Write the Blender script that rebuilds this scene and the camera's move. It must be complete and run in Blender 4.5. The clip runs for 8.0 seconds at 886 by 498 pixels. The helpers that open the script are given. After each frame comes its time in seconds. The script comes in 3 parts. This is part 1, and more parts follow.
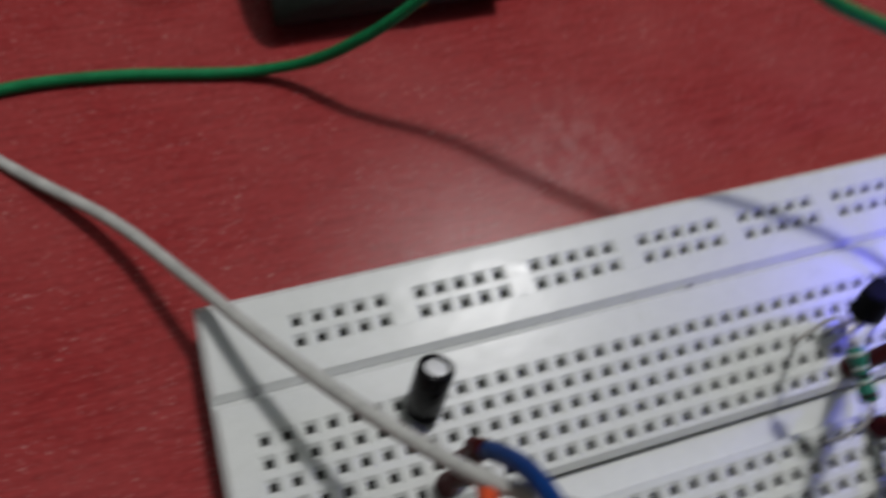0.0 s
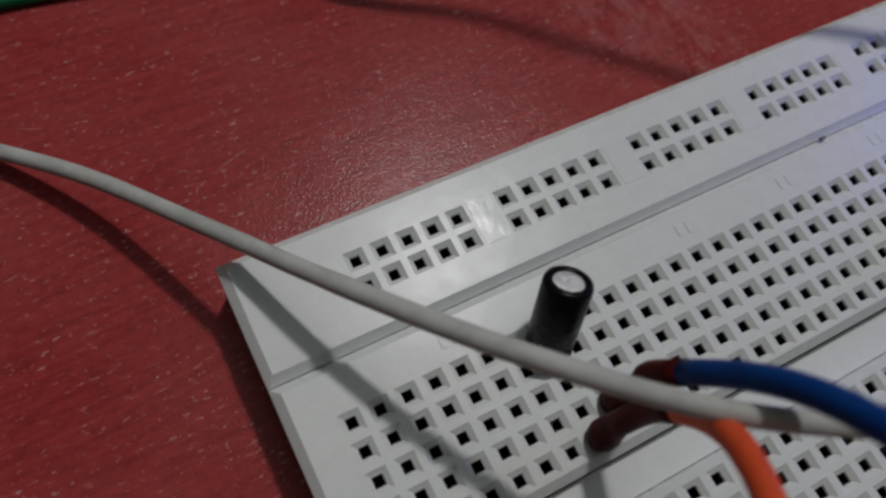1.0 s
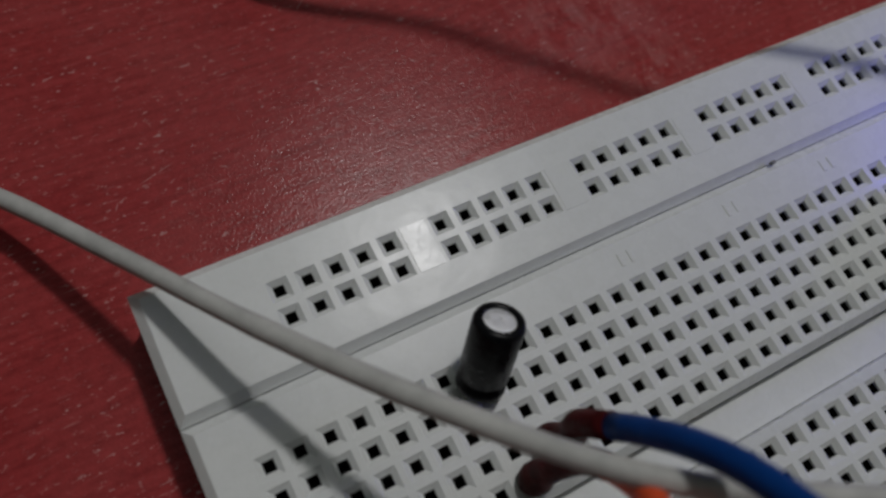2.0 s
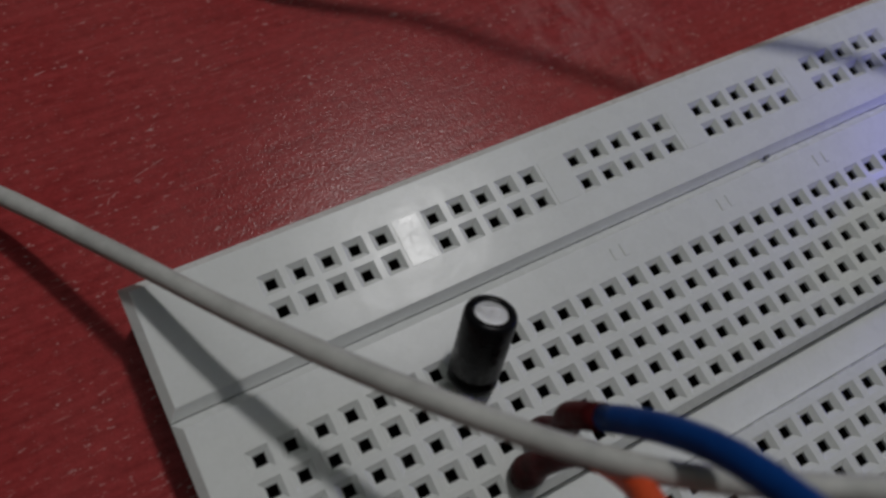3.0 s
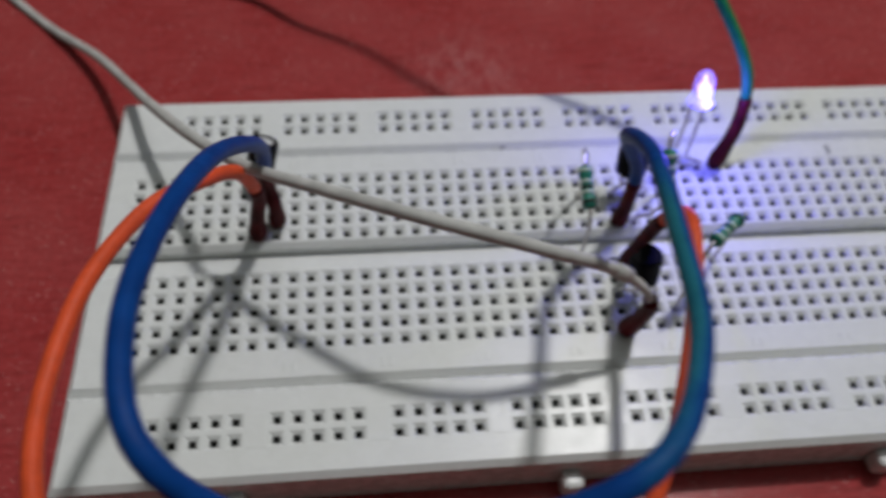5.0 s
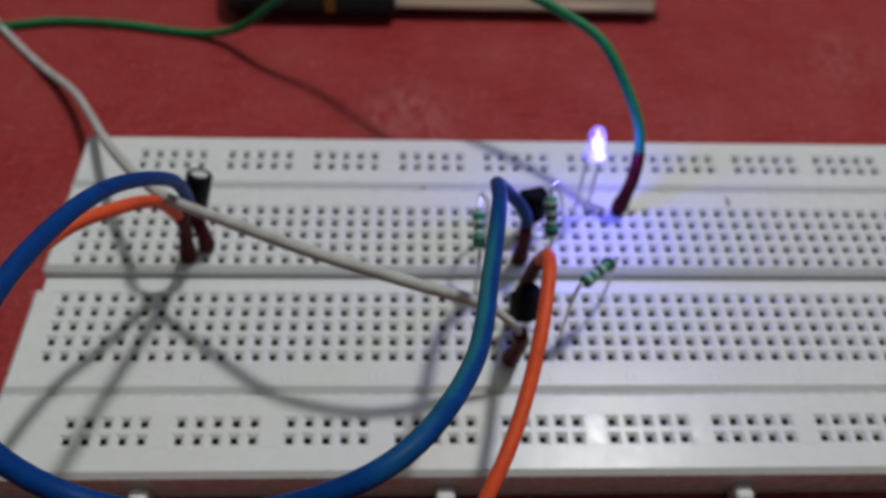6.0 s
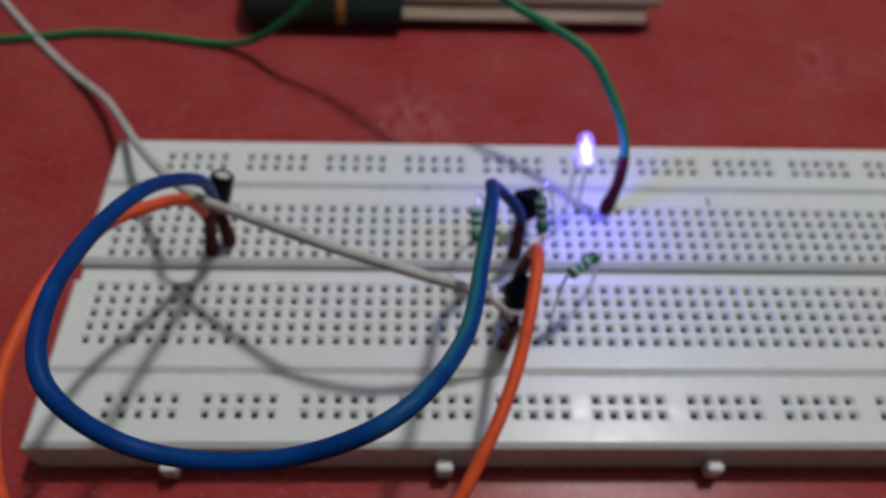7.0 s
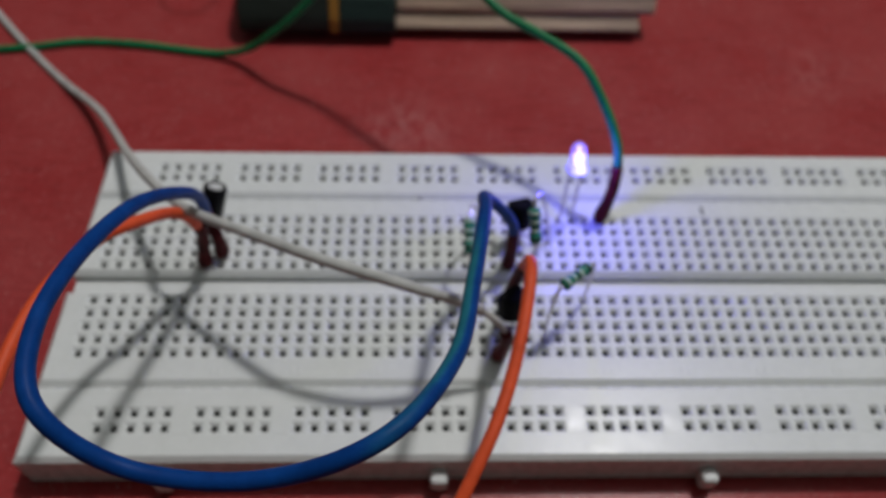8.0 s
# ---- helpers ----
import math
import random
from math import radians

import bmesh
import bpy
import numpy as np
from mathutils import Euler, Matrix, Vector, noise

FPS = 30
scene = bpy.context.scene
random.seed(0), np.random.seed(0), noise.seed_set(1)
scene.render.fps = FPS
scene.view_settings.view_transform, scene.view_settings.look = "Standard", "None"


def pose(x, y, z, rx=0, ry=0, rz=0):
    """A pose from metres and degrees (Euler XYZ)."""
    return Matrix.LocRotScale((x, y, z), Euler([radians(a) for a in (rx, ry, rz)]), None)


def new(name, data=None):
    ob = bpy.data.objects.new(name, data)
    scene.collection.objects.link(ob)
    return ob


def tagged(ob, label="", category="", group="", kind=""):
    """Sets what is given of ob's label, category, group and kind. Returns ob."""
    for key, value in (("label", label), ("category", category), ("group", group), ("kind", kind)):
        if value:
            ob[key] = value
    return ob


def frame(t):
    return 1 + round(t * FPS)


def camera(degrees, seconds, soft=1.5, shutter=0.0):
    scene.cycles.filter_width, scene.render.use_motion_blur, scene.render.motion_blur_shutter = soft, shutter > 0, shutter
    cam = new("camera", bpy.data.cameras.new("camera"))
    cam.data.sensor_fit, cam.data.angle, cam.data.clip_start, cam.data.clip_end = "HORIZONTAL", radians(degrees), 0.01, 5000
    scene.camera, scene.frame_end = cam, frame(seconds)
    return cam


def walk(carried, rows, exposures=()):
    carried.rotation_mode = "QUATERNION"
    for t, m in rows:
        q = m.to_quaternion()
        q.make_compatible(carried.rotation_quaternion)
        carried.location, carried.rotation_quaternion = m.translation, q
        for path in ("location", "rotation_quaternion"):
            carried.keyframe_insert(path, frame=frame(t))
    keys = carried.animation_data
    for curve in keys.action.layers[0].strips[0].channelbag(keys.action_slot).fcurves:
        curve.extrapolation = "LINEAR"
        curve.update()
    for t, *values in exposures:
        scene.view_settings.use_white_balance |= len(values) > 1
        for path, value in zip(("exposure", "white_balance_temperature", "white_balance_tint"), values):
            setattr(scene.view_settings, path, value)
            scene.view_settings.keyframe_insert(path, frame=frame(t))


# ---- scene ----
cam = camera(60.4, 8.0, 2.55, 0.4)
cam.data.dof.use_dof = True
cam.data.dof.focus_distance, cam.data.dof.aperture_fstop = 0.070, 27
ROWS = [
    (0.0, 0.0040, -0.0035, 0.0947, 24.55, -7.21, -16.65),
    (0.2, -0.0042, -0.0044, 0.0886, 24.94, -5.10, -20.36),
    (0.5, -0.0054, -0.0014, 0.0797, 25.36, -5.95, -25.74),
    (1.0, -0.0057, 0.0041, 0.0707, 23.15, -7.29, -27.32),
    (1.5, -0.0009, 0.0070, 0.0697, 21.90, -9.45, -27.37),
    (3.0, 0.0002, 0.0060, 0.0692, 22.07, -9.57, -27.45),
    (3.5, -0.0000, 0.0059, 0.0696, 21.54, -10.00, -27.55),
    (4.0, 0.0040, -0.0045, 0.0775, 23.31, -5.62, -24.53),
    (4.2, 0.0089, -0.0220, 0.0795, 28.62, -2.87, -21.01),
    (4.5, 0.0157, -0.0350, 0.0892, 27.36, -4.05, -15.93),
    (4.6, 0.0163, -0.0409, 0.0911, 29.36, -3.77, -14.15),
    (4.7, 0.0199, -0.0444, 0.0970, 29.48, -3.33, -10.90),
    (4.8, 0.0241, -0.0506, 0.0991, 31.36, -3.04, -8.46),
    (5.0, 0.0349, -0.0602, 0.1005, 33.45, -2.76, -4.76),
    (5.1, 0.0393, -0.0618, 0.1044, 33.08, -2.49, -3.61),
    (5.2, 0.0433, -0.0663, 0.1075, 34.57, -1.87, -2.39),
    (6.3, 0.0537, -0.0676, 0.1121, 35.61, -2.14, -1.15),
    (6.5, 0.0525, -0.0703, 0.1146, 35.56, -2.13, -1.22),
    (7.0, 0.0543, -0.0745, 0.1193, 35.60, -1.75, -0.61),
    (7.5, 0.0540, -0.0731, 0.1195, 35.51, -1.85, -0.84),
    (8.0, 0.0549, -0.0732, 0.1200, 35.79, -1.76, -0.97),
]
EXPOSURES = [(0.0, 0.06), (0.5, -0.06), (1.0, -0.4), (1.5, -0.58), (3.5, -0.68), (4.0, -0.52), (4.5, -0.1), (5.0, 0.17), (6.3, 0.06), (8.0, 0.06)]
walk(cam, [(t, pose(x, y, z, rx, ry, rz)) for t, x, y, z, rx, ry, rz in ROWS], EXPOSURES)

# ---- light: one bulb hung under the ceiling of a closed room, and the small diode on the board ----
world = bpy.data.worlds.new("room")
scene.world = world
world.use_nodes = True
world.node_tree.nodes["Background"].inputs[0].default_value = (0.75, 0.85, 1, 1)
world.node_tree.nodes["Background"].inputs[1].default_value = 0.01
bulb = bpy.data.lights.new("ceiling_bulb", "POINT")
bulb.energy, bulb.shadow_soft_size, bulb.color = 48.2, 0.052, (1.0, 0.985, 0.985)
new("ceiling_bulb", bulb).location = (0.465, 0.49, 1.5)
LED_GLOW = 5.5
glow = bpy.data.lights.new("diode_light", "POINT")
glow.energy, glow.color, glow.shadow_soft_size = 0.0125, (0.1, 0.09, 1.0), 0.0012
new("diode_light", glow).location = (0.0838, 0.0122, 0.0238)

MM = 0.001
PITCH = 2.54


# ---- materials ----
def shader(name, colour=(0.5, 0.5, 0.5), rough=0.5, metal=0.0):
    """A principled material, its node tree and its main node."""
    m = bpy.data.materials.new(name)
    m.use_nodes = True
    b = m.node_tree.nodes["Principled BSDF"]
    b.inputs["Base Color"].default_value = (*colour, 1)
    b.inputs["Roughness"].default_value = rough
    b.inputs["Metallic"].default_value = metal
    return m, m.node_tree, b


def node(tree, kind, **values):
    n = tree.nodes.new(kind)
    for key, value in values.items():
        n.inputs[key.replace("_", " ")].default_value = value
    return n


def coords(tree, stretch=(1, 1, 1), turn=0.0):
    """Object coordinates in millimetres, stretched and turned."""
    c = tree.nodes.new("ShaderNodeTexCoord")
    m = tree.nodes.new("ShaderNodeMapping")
    m.inputs["Scale"].default_value = [1000 * s for s in stretch]
    m.inputs["Rotation"].default_value = (0, 0, radians(turn))
    tree.links.new(c.outputs["Object"], m.inputs["Vector"])
    return m.outputs["Vector"]


def noise_tex(tree, vector, scale, detail=4.0, rough=0.55, warp=0.0):
    n = node(tree, "ShaderNodeTexNoise", Scale=scale, Detail=detail, Roughness=rough, Distortion=warp)
    tree.links.new(vector, n.inputs["Vector"])
    return n.outputs["Fac"]


def ramp(tree, source, stops):
    r = tree.nodes.new("ShaderNodeValToRGB")
    e = r.color_ramp.elements
    while len(e) < len(stops):
        e.new(0.5)
    for k, (place, value) in enumerate(stops):
        e[k].position = place
        e[k].color = (*value, 1) if isinstance(value, tuple) else (value, value, value, 1)
    tree.links.new(source, r.inputs["Fac"])
    return r.outputs["Color"]


def mix(tree, factor, a, b, blend="MIX"):
    n = tree.nodes.new("ShaderNodeMix")
    n.data_type, n.blend_type = "RGBA", blend
    for socket, value in ((n.inputs[0], factor), (n.inputs[6], a), (n.inputs[7], b)):
        if isinstance(value, tuple):
            socket.default_value = (*value, 1)
        elif isinstance(value, (int, float)):
            socket.default_value = value
        else:
            tree.links.new(value, socket)
    return n.outputs[2]


def math_node(tree, operation, a, b=0.0):
    n = tree.nodes.new("ShaderNodeMath")
    n.operation = operation
    for socket, value in zip(n.inputs, (a, b)):
        if isinstance(value, (int, float)):
            socket.default_value = value
        else:
            tree.links.new(value, socket)
    return n.outputs[0]


def bump(tree, height, strength, distance, normal=None):
    n = node(tree, "ShaderNodeBump", Strength=strength, Distance=distance)
    tree.links.new(height, n.inputs["Height"])
    if normal:
        tree.links.new(normal, n.inputs["Normal"])
    return n.outputs["Normal"]


def spot(tree, vector, place, size):
    """1 at a place of the table, falling to 0 at a distance, in millimetres."""
    n = tree.nodes.new("ShaderNodeVectorMath")
    n.operation = "DISTANCE"
    tree.links.new(vector, n.inputs[0])
    n.inputs[1].default_value = place
    return ramp(tree, math_node(tree, "DIVIDE", n.outputs["Value"], size), [(0.0, 1.0), (1.0, 0.0)])


def scratch(tree, x, y, angle, length, width):
    """1 along a short straight scratch centred at x, y, in millimetres."""
    c = tree.nodes.new("ShaderNodeTexCoord")
    m = tree.nodes.new("ShaderNodeMapping")
    m.inputs["Scale"].default_value = (1000, 1000, 1000)
    m.inputs["Rotation"].default_value = (0, 0, radians(-angle))
    ca, sa = math.cos(radians(angle)), math.sin(radians(angle))
    m.inputs["Location"].default_value = (-(x * ca + y * sa), x * sa - y * ca, 0)
    tree.links.new(c.outputs["Object"], m.inputs["Vector"])
    q = tree.nodes.new("ShaderNodeVectorMath")
    q.operation = "MULTIPLY"
    tree.links.new(m.outputs["Vector"], q.inputs[0])
    q.inputs[1].default_value = (2 / length, 2 / width, 0)
    n = tree.nodes.new("ShaderNodeVectorMath")
    n.operation = "LENGTH"
    tree.links.new(q.outputs["Vector"], n.inputs[0])
    return ramp(tree, n.outputs["Value"], [(0.5, 1.0), (1.0, 0.0)])


def table_paint():
    m, t, b = shader("worn_red_paint")
    v = coords(t)
    streak = noise_tex(t, coords(t, (0.12, 1.3, 1), -6), 1.0, 6, 0.62)
    fine = noise_tex(t, coords(t, (0.5, 3.5, 1), -6), 1.0, 3, 0.6)
    cloud = noise_tex(t, v, 0.05, 4, 0.6)
    base = ramp(t, streak, [(0.3, (0.21, 0.021, 0.022)), (0.55, (0.288, 0.032, 0.033)), (0.75, (0.33, 0.045, 0.046))])
    base = mix(t, ramp(t, cloud, [(0.36, 0.0), (0.68, 0.45)]), base, (0.345, 0.07, 0.068))
    grain = noise_tex(t, coords(t, (1.0, 1.35, 1), -6), 0.9, 4, 0.62)
    base = mix(t, 1.0, base, ramp(t, grain, [(0.3, 0.82), (0.55, 1.0), (0.75, 1.12)]), "MULTIPLY")
    # fine pale specks and short strokes, denser where the paint is worn
    specks = ramp(t, noise_tex(t, coords(t, (0.7, 1.5, 1), -6), 1.3, 3, 0.7), [(0.6, 0.0), (0.67, 1.0)])
    strokes = ramp(t, noise_tex(t, coords(t, (0.28, 2.6, 1), -9), 1.0, 3, 0.7), [(0.62, 0.0), (0.74, 1.0)])
    patchy = ramp(t, noise_tex(t, v, 0.16, 4, 0.65), [(0.38, 0.1), (0.62, 1.0)])
    wear = math_node(t, "MULTIPLY", math_node(t, "ADD", specks, math_node(t, "MULTIPLY", strokes, 0.6)), math_node(t, "MULTIPLY", patchy, 0.8))
    scuff = math_node(t, "MAXIMUM", spot(t, v, (52, 46, 0), 13), spot(t, v, (57, 38, 0), 9))
    scuff = math_node(t, "MAXIMUM", scuff, math_node(t, "MULTIPLY", spot(t, v, (150, 65, 0), 14), 0.7))
    rubbed = ramp(t, noise_tex(t, coords(t, (1.0, 0.45, 1), 18), 0.5, 5, 0.68, 0.6), [(0.4, 0.0), (0.66, 1.0)])
    wear = math_node(t, "ADD", wear, math_node(t, "MULTIPLY", math_node(t, "MULTIPLY", scuff, rubbed), 0.34))
    lines = 0.0
    for x, y, angle, length, width in ((1.0, 45.0, 17, 4.6, 0.16), (-16, 56, -20, 3.0, 0.14), (22, 59, 40, 2.6, 0.14), (35, 52, -8, 3.4, 0.13), (-3.5, 43, 60, 1.2, 0.2), (-22, 41, 8, 2.2, 0.15), (9, 53, -35, 2.0, 0.13)):
        lines = math_node(t, "MAXIMUM", scratch(t, x, y, angle, length, width), lines)
    broken = ramp(t, noise_tex(t, v, 1.6, 3, 0.7), [(0.38, 0.0), (0.55, 1.0)])
    wear = math_node(t, "ADD", wear, math_node(t, "MULTIPLY", math_node(t, "MULTIPLY", lines, broken), 0.55))
    base = mix(t, math_node(t, "MINIMUM", wear, 1.0), base, (0.5, 0.27, 0.26))
    dark = ramp(t, noise_tex(t, v, 0.22, 4, 0.7), [(0.68, 0.0), (0.78, 1.0)])
    base = mix(t, math_node(t, "MULTIPLY", dark, 0.5), base, (0.06, 0.008, 0.008))
    # a faint darker ring
    ring = t.nodes.new("ShaderNodeVectorMath")
    ring.operation = "DISTANCE"
    t.links.new(v, ring.inputs[0])
    ring.inputs[1].default_value = (-2.5, 91.0, 0)
    band = ramp(t, math_node(t, "DIVIDE", ring.outputs["Value"], 10.0), [(0.52, 0.0), (0.62, 1.0), (0.7, 1.0), (0.82, 0.0)])
    base = mix(t, math_node(t, "MULTIPLY", band, math_node(t, "MULTIPLY", cloud, 0.7)), base, (0.1, 0.012, 0.012))
    t.links.new(base, b.inputs["Base Color"])
    t.links.new(ramp(t, fine, [(0.3, 0.15), (0.7, 0.23)]), b.inputs["Roughness"])
    b.inputs["Specular IOR Level"].default_value = 0.115
    n = bump(t, noise_tex(t, v, 3.4, 2, 0.55), 0.38, 0.0001)
    n = bump(t, streak, 0.15, 0.0001, n)
    t.links.new(n, b.inputs["Normal"])
    return m


def plastic(name, colour, rough, relief=0.3, grime=0.1):
    m, t, b = shader(name, colour, rough)
    v = coords(t)
    b.inputs["Specular IOR Level"].default_value = 0.18
    dirt = ramp(t, noise_tex(t, v, 0.12, 5, 0.65), [(0.35, 0.0), (0.75, 1.0)])
    fine = ramp(t, noise_tex(t, v, 2.2, 4, 0.7), [(0.45, 0.0), (0.8, 1.0)])
    shade = tuple(c * 0.72 for c in colour[:2]) + (colour[2] * 0.66,)
    base = mix(t, math_node(t, "MULTIPLY", dirt, grime), colour, shade)
    base = mix(t, math_node(t, "MULTIPLY", fine, grime), base, shade)
    t.links.new(base, b.inputs["Base Color"])
    t.links.new(ramp(t, noise_tex(t, v, 0.5, 4, 0.6), [(0.3, rough * 0.92), (0.7, rough * 1.1)]), b.inputs["Roughness"])
    n = bump(t, noise_tex(t, v, 0.32, 3, 0.5), relief, 0.0003)
    t.links.new(bump(t, noise_tex(t, v, 5.0, 2, 0.5), relief * 0.35, 0.00006, n), b.inputs["Normal"])
    return m


def rubber(name, colour, rough=0.42, change=0.25, gloss=0.22):
    """Wire insulation: soft plastic with faint blotches and handling marks."""
    m, t, b = shader(name, colour, rough)
    b.inputs["Specular IOR Level"].default_value = gloss
    v = coords(t)
    blotch = noise_tex(t, v, 0.35, 4, 0.65)
    t.links.new(ramp(t, blotch, [(0.3, tuple(c * (1 - change) for c in colour)), (0.7, tuple(min(1, c * (1 + change)) for c in colour))]), b.inputs["Base Color"])
    t.links.new(ramp(t, noise_tex(t, v, 1.5, 3), [(0.3, rough * 0.8), (0.7, rough * 1.3)]), b.inputs["Roughness"])
    t.links.new(bump(t, noise_tex(t, v, 1.1, 3), 0.25, 0.0002), b.inputs["Normal"])
    return m


def metal(name, colour, rough):
    m, t, b = shader(name, colour, rough, 1.0)
    t.links.new(ramp(t, noise_tex(t, coords(t), 2.0, 4), [(0.3, rough * 0.7), (0.7, rough * 1.4)]), b.inputs["Roughness"])
    return m


def card(name, colour, streaks=0.25):
    """Card and paper, with long faint streaks."""
    m, t, b = shader(name, colour, 0.6)
    s = noise_tex(t, coords(t, (0.05, 0.6, 0.6)), 1.0, 5, 0.6)
    t.links.new(ramp(t, s, [(0.3, tuple(c * (1 - streaks) for c in colour)), (0.7, tuple(min(1, c * (1 + streaks * 0.6)) for c in colour))]), b.inputs["Base Color"])
    t.links.new(bump(t, s, 0.3, 0.0006), b.inputs["Normal"])
    return m


def plaster(name, colour):
    m, t, b = shader(name, colour, 0.85)
    t.links.new(ramp(t, noise_tex(t, coords(t, (0.004, 0.004, 0.004)), 1.0, 5), [(0.3, tuple(c * 0.9 for c in colour)), (0.7, colour)]), b.inputs["Base Color"])
    return m


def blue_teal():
    """Blue insulation with a teal sheen painted on one side towards one end."""
    m, t, b = shader("blue_insulation_teal_sheen", (0.004, 0.05, 0.25), 0.45)
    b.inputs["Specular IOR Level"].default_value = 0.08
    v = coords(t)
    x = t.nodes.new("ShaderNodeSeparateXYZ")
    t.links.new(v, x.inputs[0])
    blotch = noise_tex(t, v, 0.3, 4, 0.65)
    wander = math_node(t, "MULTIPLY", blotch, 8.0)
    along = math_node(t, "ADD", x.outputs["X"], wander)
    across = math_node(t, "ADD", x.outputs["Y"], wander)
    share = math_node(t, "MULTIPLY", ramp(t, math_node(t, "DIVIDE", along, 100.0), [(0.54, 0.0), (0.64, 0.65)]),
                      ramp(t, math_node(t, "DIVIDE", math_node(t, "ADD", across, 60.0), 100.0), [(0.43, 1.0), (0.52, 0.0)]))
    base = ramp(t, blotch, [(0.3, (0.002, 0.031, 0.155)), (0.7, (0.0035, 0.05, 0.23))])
    # the sheen is put into the colour of faces turned left and forward
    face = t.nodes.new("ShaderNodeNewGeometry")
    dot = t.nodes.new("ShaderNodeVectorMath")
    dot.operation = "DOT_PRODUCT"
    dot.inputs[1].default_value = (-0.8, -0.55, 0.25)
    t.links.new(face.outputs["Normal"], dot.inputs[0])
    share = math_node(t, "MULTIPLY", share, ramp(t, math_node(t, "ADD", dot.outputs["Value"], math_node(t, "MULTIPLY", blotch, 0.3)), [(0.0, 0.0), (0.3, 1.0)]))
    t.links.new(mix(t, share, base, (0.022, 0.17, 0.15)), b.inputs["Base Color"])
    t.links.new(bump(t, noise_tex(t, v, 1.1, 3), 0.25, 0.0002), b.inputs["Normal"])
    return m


M_TABLE = table_paint()
M_BOARD = plastic("white_plastic", (0.655, 0.67, 0.66), 0.27, 0.16, 0.16)
M_PAD = plastic("polished_white_plastic", (0.655, 0.67, 0.66), 0.225, 0.3, 0.16)
M_CLIP = metal("shade_dark_contact", (0.03, 0.028, 0.026), 0.5)
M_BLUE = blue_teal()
M_ORANGE = rubber("orange_insulation", (0.64, 0.082, 0.026), 0.45, 0.15, 0.15)
M_GREEN = rubber("green_insulation", (0.008, 0.175, 0.06), 0.4)
M_GREY = rubber("grey_white_insulation", (0.43, 0.43, 0.41), 0.5, 0.16, 0.15)
M_SLEEVE = rubber("dark_red_sleeve", (0.07, 0.006, 0.007), 0.5, 0.6, 0.08)
M_BLACK = rubber("black_epoxy", (0.004, 0.004, 0.005), 0.5, 0.4, 0.05)
M_CAN = rubber("black_film", (0.004, 0.004, 0.005), 0.3, 0.3, 0.14)
M_ALU = metal("bare_aluminium", (0.85, 0.85, 0.86), 0.6)
M_TIN = metal("tinned_lead", (0.6, 0.58, 0.55), 0.32)
M_RES = rubber("teal_lacquer", (0.028, 0.185, 0.135), 0.35, 0.25)
M_BAND_DARK = rubber("dark_band", (0.012, 0.02, 0.016), 0.4, 0.2)
M_INK = rubber("faded_ink", (0.16, 0.16, 0.17), 0.6, 0.3)
M_BAND_PALE = rubber("pale_band", (0.42, 0.5, 0.45), 0.4, 0.2)
M_CREAM = card("cream_card", (0.5, 0.375, 0.265), 0.45)
M_LABEL = card("dark_green_label", (0.0025, 0.02, 0.014), 0.3)
M_YELLOW = card("yellow_strip", (0.33, 0.15, 0.013), 0.2)
M_WRAP = plastic("grey_film", (0.026, 0.032, 0.026), 0.14, 1.0, 0.6)
M_GLINT_BAR = card("white_glint_paint", (0.8, 0.78, 0.76), 0.05)
M_WALL = plaster("wall_paint", (0.125, 0.15, 0.135))
M_CEIL = plaster("ceiling_paint", (0.29, 0.29, 0.3))
M_FLOOR = plaster("floor_cement", (0.14, 0.135, 0.13))

M_LED, led_tree, led_bsdf = shader("violet_lit_clear_epoxy", (0.7, 0.7, 0.8), 0.08)
led_bsdf.inputs["Alpha"].default_value = 0.3
led_bsdf.inputs["Emission Color"].default_value = (0.3, 0.22, 1.0, 1)
led_bsdf.inputs["Emission Strength"].default_value = 0.5
M_CORE, core_tree, core_bsdf = shader("glowing_diode_core", (0.8, 0.8, 0.9), 0.3)
core_bsdf.inputs["Emission Color"].default_value = (0.24, 0.16, 1.0, 1)
core_bsdf.inputs["Emission Strength"].default_value = LED_GLOW


# ---- mesh helpers ----
def part(name, bm, mat, parent=None, label=""):
    """Links a bmesh as one mesh object, under a thing or a part."""
    me = bpy.data.meshes.new(name)
    bm.to_mesh(me)
    bm.free()
    for m in mat if isinstance(mat, (list, tuple)) else [mat]:
        me.materials.append(m)
    ob = new(name, me)
    ob.parent = parent
    if label:
        ob["label"] = label
    return ob


def thing(name, label, category, group="", kind="", at=(0, 0, 0)):
    ob = tagged(new(name), label, category, group, kind)
    ob.empty_display_size = 0.005
    ob.location = [v * MM for v in at]
    return ob


def box(x0, x1, y0, y1, z0, z1, bevel=0.0, bm=None, segments=2):
    """A box in millimetres, with rounded edges."""
    own = bmesh.new()
    bmesh.ops.create_cube(own, size=1, matrix=Matrix.Translation([(a + b) / 2 * MM for a, b in ((x0, x1), (y0, y1), (z0, z1))])
                          @ Matrix.Diagonal(((x1 - x0) * MM, (y1 - y0) * MM, (z1 - z0) * MM, 1)))
    if bevel:
        bmesh.ops.bevel(own, geom=own.edges[:], offset=bevel * MM, segments=segments, profile=0.5, affect="EDGES")
    if bm is None:
        return own
    me = bpy.data.meshes.new("joined")
    own.to_mesh(me)
    own.free()
    bm.from_mesh(me)
    bpy.data.meshes.remove(me)
    return bm


